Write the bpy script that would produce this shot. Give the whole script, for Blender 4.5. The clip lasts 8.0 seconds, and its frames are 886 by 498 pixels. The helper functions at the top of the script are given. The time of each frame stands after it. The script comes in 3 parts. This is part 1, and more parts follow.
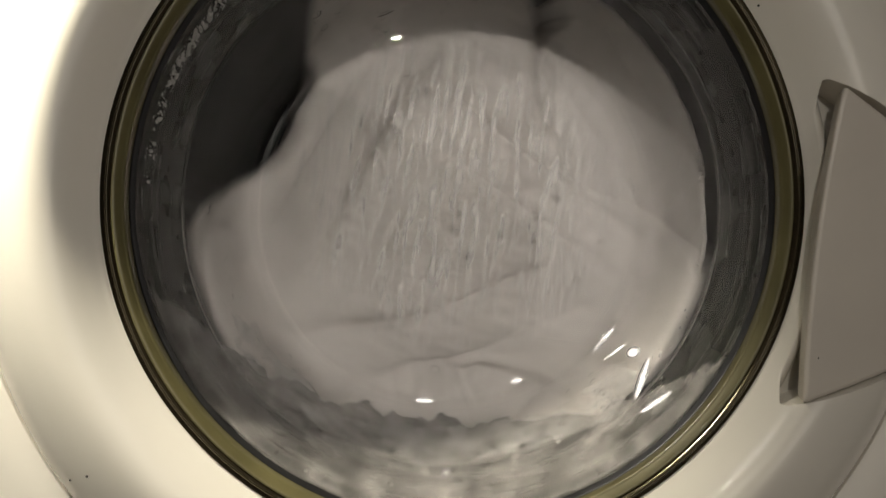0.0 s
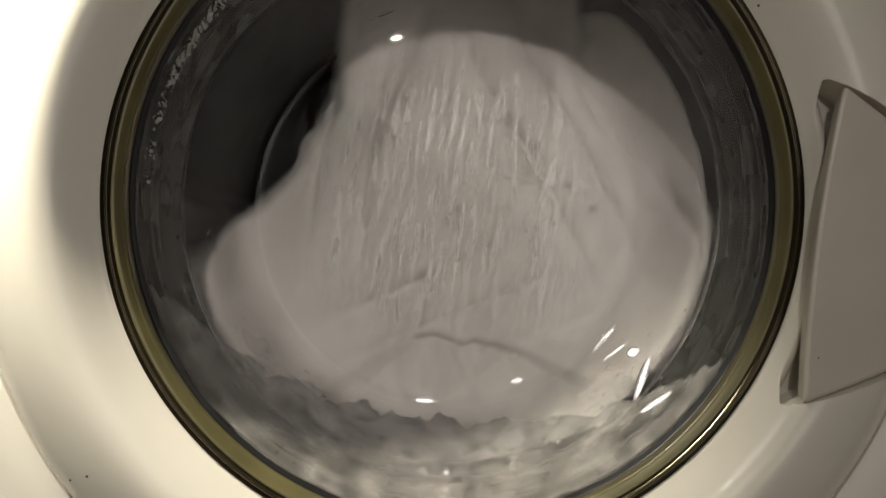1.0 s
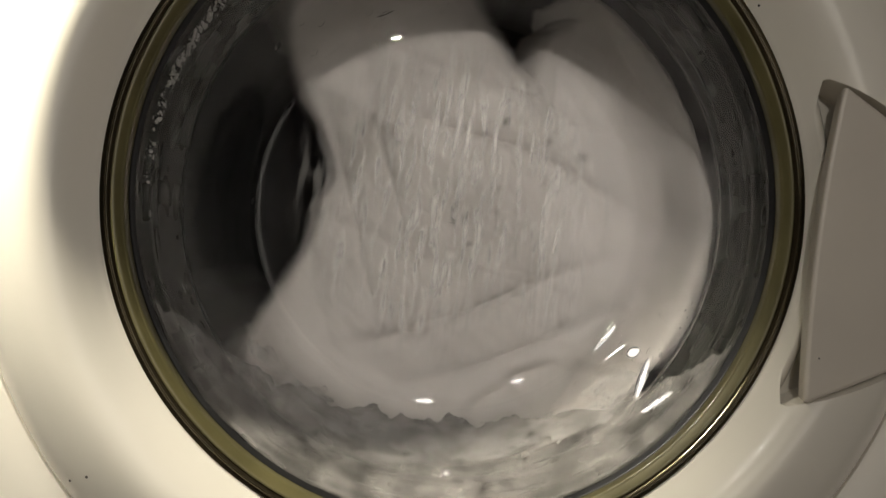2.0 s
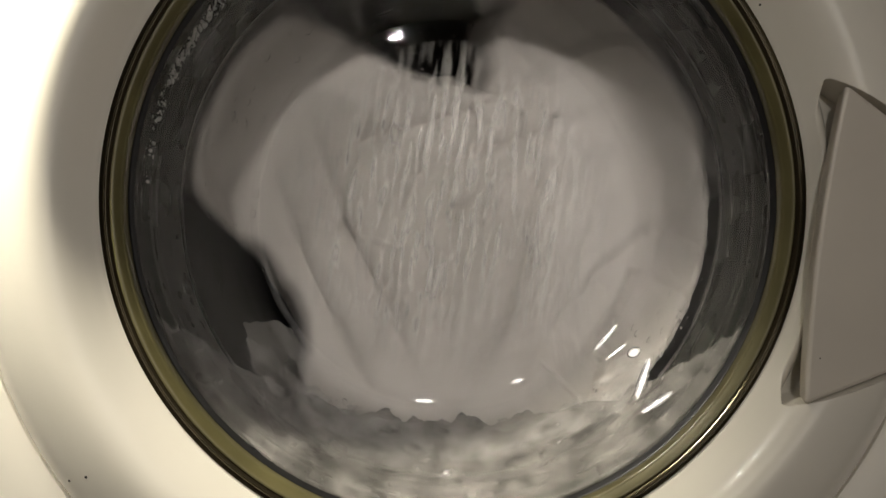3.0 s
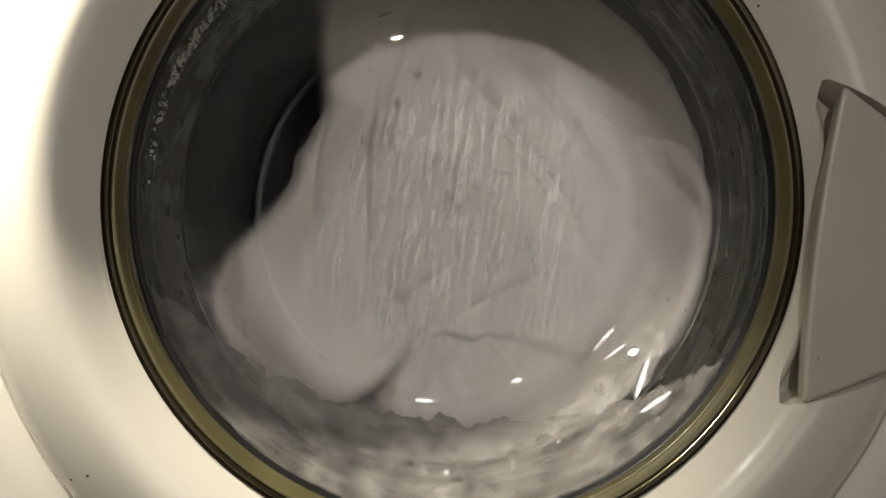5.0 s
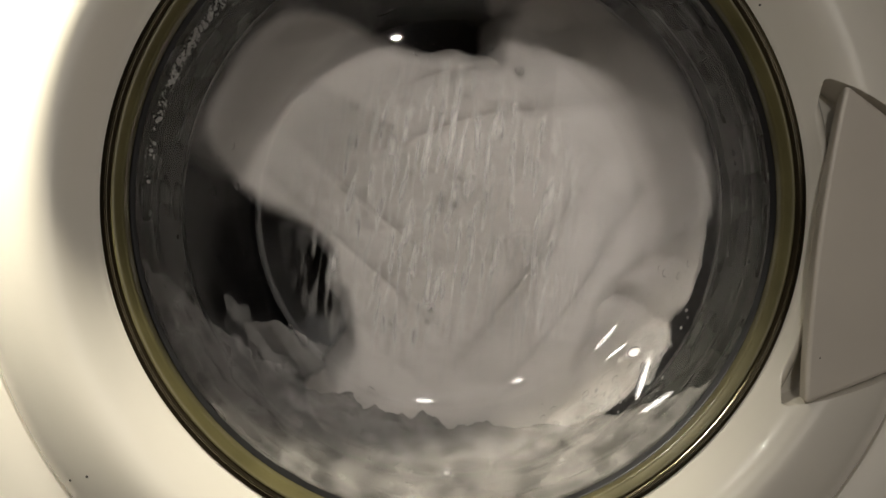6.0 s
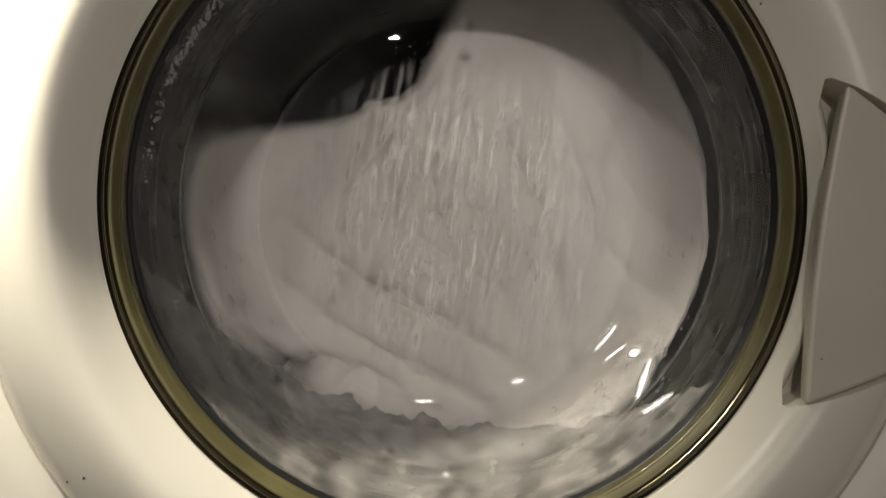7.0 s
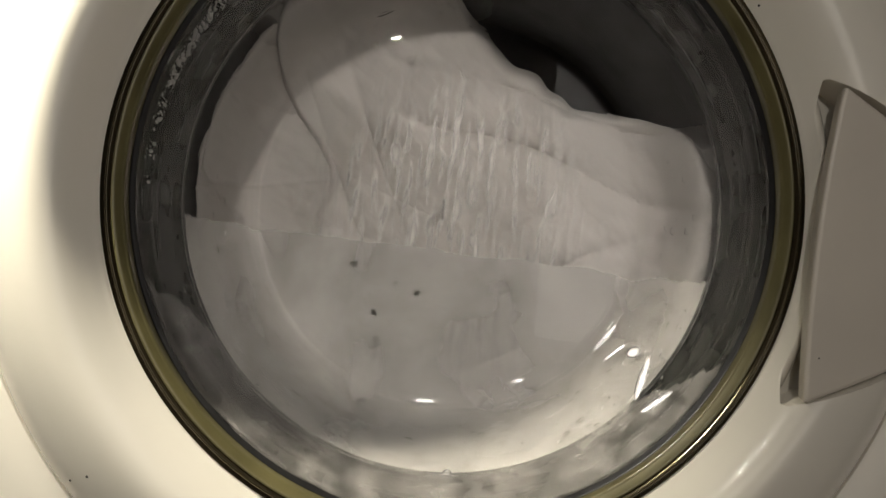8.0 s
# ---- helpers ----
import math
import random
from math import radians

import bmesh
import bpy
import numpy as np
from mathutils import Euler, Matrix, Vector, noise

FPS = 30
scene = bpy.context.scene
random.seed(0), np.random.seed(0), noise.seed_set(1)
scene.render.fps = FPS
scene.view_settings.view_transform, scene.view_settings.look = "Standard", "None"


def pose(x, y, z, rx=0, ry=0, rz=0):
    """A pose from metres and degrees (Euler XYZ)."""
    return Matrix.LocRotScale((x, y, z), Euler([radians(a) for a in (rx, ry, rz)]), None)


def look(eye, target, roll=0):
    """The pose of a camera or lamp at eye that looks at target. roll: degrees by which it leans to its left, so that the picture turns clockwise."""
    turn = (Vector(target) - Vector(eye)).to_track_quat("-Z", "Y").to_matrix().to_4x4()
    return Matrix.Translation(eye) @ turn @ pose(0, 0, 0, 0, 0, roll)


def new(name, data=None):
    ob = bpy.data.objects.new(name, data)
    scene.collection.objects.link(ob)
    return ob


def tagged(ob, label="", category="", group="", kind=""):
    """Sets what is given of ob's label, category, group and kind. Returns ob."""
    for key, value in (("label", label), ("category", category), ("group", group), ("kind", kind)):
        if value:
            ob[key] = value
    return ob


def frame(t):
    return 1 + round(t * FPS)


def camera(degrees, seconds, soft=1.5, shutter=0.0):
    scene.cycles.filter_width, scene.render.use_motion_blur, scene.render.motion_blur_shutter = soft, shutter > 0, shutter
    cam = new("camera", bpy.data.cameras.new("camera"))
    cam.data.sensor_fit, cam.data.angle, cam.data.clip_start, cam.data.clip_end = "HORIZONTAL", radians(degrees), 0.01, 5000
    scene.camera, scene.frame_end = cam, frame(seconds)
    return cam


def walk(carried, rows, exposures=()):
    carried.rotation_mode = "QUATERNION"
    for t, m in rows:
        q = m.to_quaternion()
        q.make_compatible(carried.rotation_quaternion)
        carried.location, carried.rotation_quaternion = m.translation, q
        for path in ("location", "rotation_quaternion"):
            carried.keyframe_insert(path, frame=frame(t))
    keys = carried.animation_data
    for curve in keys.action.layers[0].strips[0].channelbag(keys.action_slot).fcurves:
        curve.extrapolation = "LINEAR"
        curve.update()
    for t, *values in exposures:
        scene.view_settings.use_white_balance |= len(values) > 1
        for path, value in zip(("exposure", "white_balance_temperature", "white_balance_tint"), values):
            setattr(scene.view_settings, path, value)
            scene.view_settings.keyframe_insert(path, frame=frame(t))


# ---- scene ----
# the door's axis runs along y through (0, 0, ZC); the machine's front is the plane y = 0
ZC = 0.46
ROLL = 7.4
cam = camera(62.0, 8.0, 1.5, 0.5)


def cam_row(t, s, tx, ty):
    """A row of the camera: s is how much larger the door looks, tx and ty a drift in thousandths."""
    d = 0.367 / s
    eye = (-0.0013 - tx * 0.00028, -d, ZC - 0.0245 + ty * 0.00028)
    return (t, look(eye, (eye[0], 1.0, eye[2]), ROLL))


walk(cam, [cam_row(*r) for r in (
    (0.0, 1.0, 0.0, 0.0), (0.5, 0.9997, 0.0, -0.1), (1.0, 1.0, 0.0, 0.0), (1.5, 0.9995, 0.0, 0.7),
    (2.2, 1.0020, 0.3, 0.2), (3.0, 1.0035, 0.5, -0.3), (3.5, 0.9950, 0.1, -0.2), (4.0, 0.9974, 0.3, -0.3),
    (4.5, 0.9977, 0.1, -0.1), (5.2, 0.9995, 0.6, -0.3), (6.0, 1.0020, 1.2, -0.6), (6.5, 1.0034, 0.9, -0.6),
    (7.0, 1.0075, -0.2, 0.1), (7.5, 1.0040, 0.7, 0.0), (8.0, 1.0006, 0.4, 0.2))],
    exposures=((0.0, 0.0), (8.0, 0.0)))

# ---- world and lights ----
world = bpy.data.worlds.new("world")
scene.world = world
world.use_nodes = True
world.node_tree.nodes["Background"].inputs[0].default_value = (0.9, 0.8, 0.65, 1)
world.node_tree.nodes["Background"].inputs[1].default_value = 0.02


def lamp(name, m, watts, size, color, size_y=None):
    data = bpy.data.lights.new(name, "AREA")
    data.energy, data.color, data.size = watts, color, size
    data.shape = "RECTANGLE" if size_y else "DISK"
    if size_y:
        data.size_y = size_y
    ob = new(name, data)
    ob.matrix_world = m
    return ob


L_LEFT = (-0.37, -0.115, 0.78)
L_BACK = (-0.26, -1.90, 1.14)
L_TUBE = (-0.62, -1.00, 0.995)
lamp("side_light", look(L_LEFT, (-0.25, 0, ZC + 0.12)), 1.38, 0.03, (1.0, 0.93, 0.75), 0.22).data.spread = radians(62)
lamp("wall_light", look(L_BACK, (0, 0, ZC)), 0.92, 0.045, (1.0, 0.94, 0.86)).data.spread = radians(70)
lamp("tube_light", look(L_TUBE, (0, 0, ZC), -39), 0.09, 0.0035, (1.0, 0.94, 0.86), 0.15).data.spread = radians(60)
# unseen fill lamp, added to lift the upper cloth and right panel
lamp("fill_light", look((0.62, -1.6, 0.78), (0, 0, ZC)), 2.90, 0.7, (1.0, 0.93, 0.84), 1.2)


# ---- materials ----
def material(name, color, rough=0.5, metal=0.0, **kw):
    """kw: vary (colour change), scale, bump, bump_scale, stretch, coat, trans, ior, sheen."""
    m = bpy.data.materials.new(name)
    m.use_nodes = True
    nt = m.node_tree
    b = nt.nodes["Principled BSDF"]
    b.inputs["Roughness"].default_value = rough
    b.inputs["Metallic"].default_value = metal
    b.inputs["Base Color"].default_value = (*color, 1)
    for key, sock in (("coat", "Coat Weight"), ("trans", "Transmission Weight"), ("ior", "IOR"), ("sheen", "Sheen Weight"), ("sss", "Subsurface Weight")):
        if key in kw:
            b.inputs[sock].default_value = kw[key]
    tc = nt.nodes.new("ShaderNodeTexCoord")
    mp = nt.nodes.new("ShaderNodeMapping")
    nt.links.new(tc.outputs["Object"], mp.inputs[0])
    mp.inputs["Scale"].default_value = kw.get("stretch", (1, 1, 1))
    if kw.get("vary"):
        n1 = nt.nodes.new("ShaderNodeTexNoise")
        n1.inputs["Scale"].default_value = kw.get("scale", 12)
        n1.inputs["Detail"].default_value = 6
        nt.links.new(mp.outputs[0], n1.inputs["Vector"])
        r = nt.nodes.new("ShaderNodeValToRGB")
        v = kw["vary"]
        r.color_ramp.elements[0].position, r.color_ramp.elements[1].position = 0.3, 0.7
        r.color_ramp.elements[0].color = (*[c * (1 - v) for c in color], 1)
        r.color_ramp.elements[1].color = (*[min(1, c * (1 + v)) for c in color], 1)
        nt.links.new(n1.outputs["Fac"], r.inputs[0])
        nt.links.new(r.outputs[0], b.inputs["Base Color"])
        mr = nt.nodes.new("ShaderNodeMapRange")
        mr.inputs["To Min"].default_value, mr.inputs["To Max"].default_value = rough * 0.8, min(1, rough * 1.25)
        nt.links.new(n1.outputs["Fac"], mr.inputs["Value"])
        nt.links.new(mr.outputs[0], b.inputs["Roughness"])
    if kw.get("bump"):
        n2 = nt.nodes.new("ShaderNodeTexNoise")
        n2.inputs["Scale"].default_value = kw.get("bump_scale", 80)
        n2.inputs["Detail"].default_value = kw.get("bump_detail", 4)
        nt.links.new(mp.outputs[0], n2.inputs["Vector"])
        bp = nt.nodes.new("ShaderNodeBump")
        bp.inputs["Strength"].default_value = kw["bump"]
        bp.inputs["Distance"].default_value = kw.get("bump_dist", 0.001)
        nt.links.new(n2.outputs["Fac"], bp.inputs["Height"])
        nt.links.new(bp.outputs[0], b.inputs["Normal"])
    return m


ENAMEL = material("white_enamel", (0.80, 0.76, 0.68), 0.28, vary=0.03, scale=9, bump=0.05, bump_scale=300, bump_dist=0.0003)
PLASTIC = material("white_plastic", (0.79, 0.75, 0.67), 0.22, vary=0.03, scale=14, bump=0.04, bump_scale=400, bump_dist=0.0003, coat=0.3)
HANDLE = material("handle_plastic", (0.62, 0.57, 0.50), 0.32, vary=0.04, scale=20, bump=0.05, bump_scale=600, bump_dist=0.0003)
OLIVE = material("bronze_rim", (0.125, 0.110, 0.048), 0.34, 0.15, vary=0.25, scale=22, bump=0.03, bump_scale=60, coat=0.6)
RIMEDGE = material("dark_rim_edge", (0.10, 0.082, 0.05), 0.14, 0.8, vary=0.2, scale=40, coat=0.5)
BLACK = material("black_seal", (0.012, 0.012, 0.012), 0.35, vary=0.2, scale=60)
RUBBER = material("grey_rubber", (0.014, 0.015, 0.012), 0.26, vary=0.25, scale=40, bump=0.06, bump_scale=60)
RUBBER.node_tree.nodes["Principled BSDF"].inputs["Specular IOR Level"].default_value = 0.45
GLASS = material("bowl_glass", (1.0, 0.988, 0.975), 0.0, trans=1.0, ior=1.42, bump=0.02, bump_scale=30, bump_dist=0.001)
# the outside of the bowl is wet: glass against water
WETGLASS = material("wet_glass", (1.0, 0.988, 0.975), 0.0, trans=1.0, ior=1.19, bump=0.5, bump_scale=75, bump_dist=0.0020, stretch=(1, 1, 0.30))
STEEL = material("drum_steel", (0.20, 0.20, 0.205), 0.34, 1.0, vary=0.15, scale=30, bump=0.05, bump_scale=90)
CLOTH = material("white_wet_cotton", (0.55, 0.527, 0.508), 0.62, vary=0.06, scale=28, bump=0.6, bump_scale=190, bump_dist=0.0012, stretch=(1, 1, 0.35))


def cloudy(m, lo, hi, scale, stretch=(1, 1, 1)):
    """Lets a thin layer of liquid be clear in some places and milky in others."""
    nt = m.node_tree
    tc = nt.nodes.new("ShaderNodeTexCoord")
    mp = nt.nodes.new("ShaderNodeMapping")
    mp.inputs["Scale"].default_value = stretch
    nt.links.new(tc.outputs["Object"], mp.inputs[0])
    n = nt.nodes.new("ShaderNodeTexNoise")
    for key, value in (("Scale", scale), ("Detail", 5), ("Distortion", 0.4)):
        n.inputs[key].default_value = value
    nt.links.new(mp.outputs[0], n.inputs["Vector"])
    r = nt.nodes.new("ShaderNodeMapRange")
    for key, value in (("From Min", 0.36), ("From Max", 0.66), ("To Min", lo), ("To Max", hi)):
        r.inputs[key].default_value = value
    nt.links.new(n.outputs["Fac"], r.inputs["Value"])
    nt.links.new(r.outputs[0], nt.nodes["Principled BSDF"].inputs["Alpha"])
    return m


WATER = cloudy(material("milky_water", (0.78, 0.76, 0.74), 0.08, vary=0.08, scale=18), 0.30, 0.44, 16)
POOL = cloudy(material("grey_suds_water", (0.31, 0.298, 0.292), 0.12, vary=0.3, scale=90, bump=0.6, bump_scale=120, bump_dist=0.002), 0.14, 0.56, 44)
FOAM = cloudy(material("thin_suds_film", (0.66, 0.65, 0.65), 0.06, vary=0.2, scale=60, bump=0.7, bump_scale=110, bump_dist=0.002), 0.02, 0.26, 60)
SUDS = material("clear_suds", (1.0, 1.0, 1.0), 0.02, trans=1.0, ior=1.14)
# for the facets added on the bowl to make lamp glints
FACET = material("clear_facet_glass", (1.0, 0.99, 0.98), 0.13, trans=1.0, ior=1.5)
DEW = material("pale_suds_beads", (0.78, 0.77, 0.75), 0.08, vary=0.1, scale=200)
DEW.node_tree.nodes["Principled BSDF"].inputs["Alpha"].default_value = 0.42
WALL = material("wall_paint", (0.30, 0.25, 0.19), 0.8, vary=0.05, scale=5, bump=0.1, bump_scale=120)
CEIL = material("ceiling_paint", (0.7, 0.66, 0.58), 0.85, vary=0.03, scale=4)
TILE = material("floor_tile", (0.30, 0.26, 0.21), 0.4, vary=0.15, scale=6)
DARK = material("dark_speck", (0.02, 0.015, 0.012), 0.6)


# ---- builders ----
def part(name, bm, mat, parent=None, label="", smooth=40):
    me = bpy.data.meshes.new(name)
    bmesh.ops.recalc_face_normals(bm, faces=bm.faces)
    bm.to_mesh(me)
    bm.free()
    me.materials.append(mat)
    ob = new(name, me)
    if parent:
        ob.parent = parent
    if smooth:
        me.shade_smooth()
        me.set_sharp_from_angle(angle=radians(smooth))
    if label:
        ob["label"] = label
    return ob


def spline(pts, n):
    """Catmull-Rom through the points, n steps each."""
    p = [np.array(q, float) for q in pts]
    p = [2 * p[0] - p[1], *p, 2 * p[-1] - p[-2]]
    out = []
    for i in range(1, len(p) - 2):
        for k in range(n):
            t = k / n
            a, b, c, d = p[i - 1:i + 3]
            out.append(0.5 * (2 * b + (c - a) * t + (2 * a - 5 * b + 4 * c - d) * t * t + (3 * b - a - 3 * c + d) * t ** 3))
    out.append(p[-2])
    return [tuple(q) for q in out]


def lathe(profile, n=160, closed=False, warp=None, angles=None):
    """Turns (r, y) points round the y axis. warp(a, r, y) gives a changed (r, y)."""
    n = len(angles) if angles else n
    bm = bmesh.new()
    rings = []
    for i in range(n):
        a = angles[i] if angles else 2 * math.pi * i / n
        row = []
        for r, y in profile:
            if warp:
                r, y = warp(a, r, y)
            row.append(bm.verts.new((r * math.cos(a), y, r * math.sin(a))))
        rings.append(row)
    m = len(profile)
    for i in range(n):
        p, q = rings[i], rings[(i + 1) % n]
        for k in range(m if closed else m - 1):
            k2 = (k + 1) % m
            bm.faces.new((p[k], q[k], q[k2], p[k2]))
    bmesh.ops.remove_doubles(bm, verts=bm.verts, dist=1e-6)
    return bm


def box(bm, x0, x1, y0, y1, z0, z1):
    v = [bm.verts.new(c) for c in ((x0, y0, z0), (x1, y0, z0), (x1, y1, z0), (x0, y1, z0), (x0, y0, z1), (x1, y0, z1), (x1, y1, z1), (x0, y1, z1))]
    for f in ((0, 1, 2, 3), (7, 6, 5, 4), (0, 4, 5, 1), (1, 5, 6, 2), (2, 6, 7, 3), (3, 7, 4, 0)):
        bm.faces.new([v[i] for i in f])
    return bm


def bevel(ob, w, seg=3, ang=35):
    b = ob.modifiers.new("bevel", "BEVEL")
    b.width, b.segments, b.limit_method, b.angle_limit = w, seg, "ANGLE", radians(ang)
    return ob


# ---- the room ----
def room():
    for name, dims, mat in (
            ("floor", (-1.5, 1.5, -2.1, 0.8, -0.05, 0.0), TILE), ("ceiling", (-1.5, 1.5, -2.1, 0.8, 2.4, 2.45), CEIL),
            ("wall_south", (-1.5, 1.5, -2.15, -2.1, 0.0, 2.4), WALL), ("wall_north", (-1.5, 1.5, 0.8, 0.85, 0.0, 2.4), WALL),
            ("wall_west", (-1.55, -1.5, -2.1, 0.8, 0.0, 2.4), WALL), ("wall_east", (1.5, 1.55, -2.1, 0.8, 0.0, 2.4), WALL)):
        tagged(part(name, box(bmesh.new(), *dims), mat, smooth=0), "plain painted " + name.split("_")[0] + " of a small room", name.split("_")[0], kind="structure")


room()


# ---- the washing machine ----
def cabinet_front():
    """The front sheet with its round opening."""
    bm = bmesh.new()
    n = 192
    rows = []
    for i in range(n):
        a = 2 * math.pi * i / n
        c, s = math.cos(a), math.sin(a)
        k = min(0.296 / max(abs(c), 1e-6), (0.386 if s > 0 else 0.456) / max(abs(s), 1e-6))
        row = [(0.2412, 0.02), (0.2412, 0.003), (0.2418, 0.0008), (0.2430, 0.0), (0.26, 0.0), (k, 0.0), (k + 0.003, 0.003), (k + 0.004, 0.03)]
        rows.append([bm.verts.new((r * c, y, r * s)) for r, y in row])
    for i in range(n):
        p, q = rows[i], rows[(i + 1) % n]
        for k in range(len(p) - 1):
            bm.faces.new((p[k], q[k], q[k + 1], p[k + 1]))
    return bm


def handle_mesh():
    """A wedge-shaped pull: its inner edge stands proud, its face falls away outwards."""
    bm = bmesh.new()
    nu, nv = 14, 24
    front, back = [], []
    for i in range(nu + 1):
        u = i / nu
        fr, bk = [], []
        for j in range(nv + 1):
            v = 2 * j / nv - 1
            half = 0.0745 - 0.024 * u
            z = v * half
            x = 0.1680 + 0.0036 * (v * v) * (1 - u) + u * 0.060
            y = -0.0290 + 0.013 * u + 0.003 * u * u
            fr.append(bm.verts.new((x, y, z)))
            bk.append(bm.verts.new((x + 0.004 * (1 - u), y + 0.0085 * (1 - u) + 0.006, z * 0.985)))
        front.append(fr)
        back.append(bk)
    for g in (front, back):
        for i in range(nu):
            for j in range(nv):
                bm.faces.new((g[i][j], g[i + 1][j], g[i + 1][j + 1], g[i][j + 1]))
    for i in range(nu):
        for j in (0, nv):
            bm.faces.new((front[i][j], front[i + 1][j], back[i + 1][j], back[i][j]))
    for j in range(nv):
        for i in (0, nu):
            bm.faces.new((front[i][j], front[i][j + 1], back[i][j + 1], back[i][j]))
    return bm


BOWL_IN = [(0.1585, 0.0015), (0.1577, 0.006), (0.1556, 0.011), (0.1550, 0.016), (0.1544, 0.0190), (0.1547, 0.0215), (0.1536, 0.0260), (0.1508, 0.0430), (0.1501, 0.0455), (0.1502, 0.0480), (0.1490, 0.0530), (0.1460, 0.068), (0.1412, 0.090), (0.1372, 0.1035), (0.1325, 0.1130), (0.1290, 0.1172), (0.1258, 0.1190), (0.1234, 0.1195), (0.1212, 0.1195), (0.1165, 0.1195), (0.1080, 0.1195), (0.0920, 0.1195), (0.0650, 0.1195), (0.0350, 0.1195), (0.0, 0.1195)]
BOWL_OUT = [(0.0, 0.1262), (0.0350, 0.1262), (0.0650, 0.1262), (0.0920, 0.1262), (0.1080, 0.1262), (0.1180, 0.1262), (0.1260, 0.1258), (0.1330, 0.1228), (0.1400, 0.1130), (0.1460, 0.0970), (0.1508, 0.0780), (0.1545, 0.0600), (0.1575, 0.0450), (0.1581, 0.0410), (0.1606, 0.0280), (0.1612, 0.0240), (0.1636, 0.006), (0.1645, 0.003)]



class Skin:
    """A line (r, y), walked by its length, with an offset outwards."""

    def __init__(self, pts):
        self.p = np.array(spline(pts, 8))
        step = np.linalg.norm(np.diff(self.p, axis=0), axis=1)
        self.s = np.concatenate([[0], np.cumsum(step)])
        self.long = float(self.s[-1])
        t = np.gradient(self.p, axis=0)
        t /= np.linalg.norm(t, axis=1)[:, None]
        self.n = np.stack([-t[:, 1], t[:, 0]], axis=1)

    def at(self, s, off=0.0):
        r, y = (float(np.interp(s, self.s, self.p[:, k])) for k in (0, 1))
        a, b = (float(np.interp(s, self.s, self.n[:, k])) for k in (0, 1))
        return max(0.0, r + a * off), y + b * off


# the wet side of the bowl, and the line along which cloth lies round it and back into the drum
WET = Skin(BOWL_OUT)
LIE = Skin(BOWL_OUT[:7] + [(0.1340, 0.1255), (0.1420, 0.1170), (0.1485, 0.1020), (0.1550, 0.0860), (0.1630, 0.0790), (0.1730, 0.0800), (0.1810, 0.0880), (0.1880, 0.1050), (0.1940, 0.1350)])


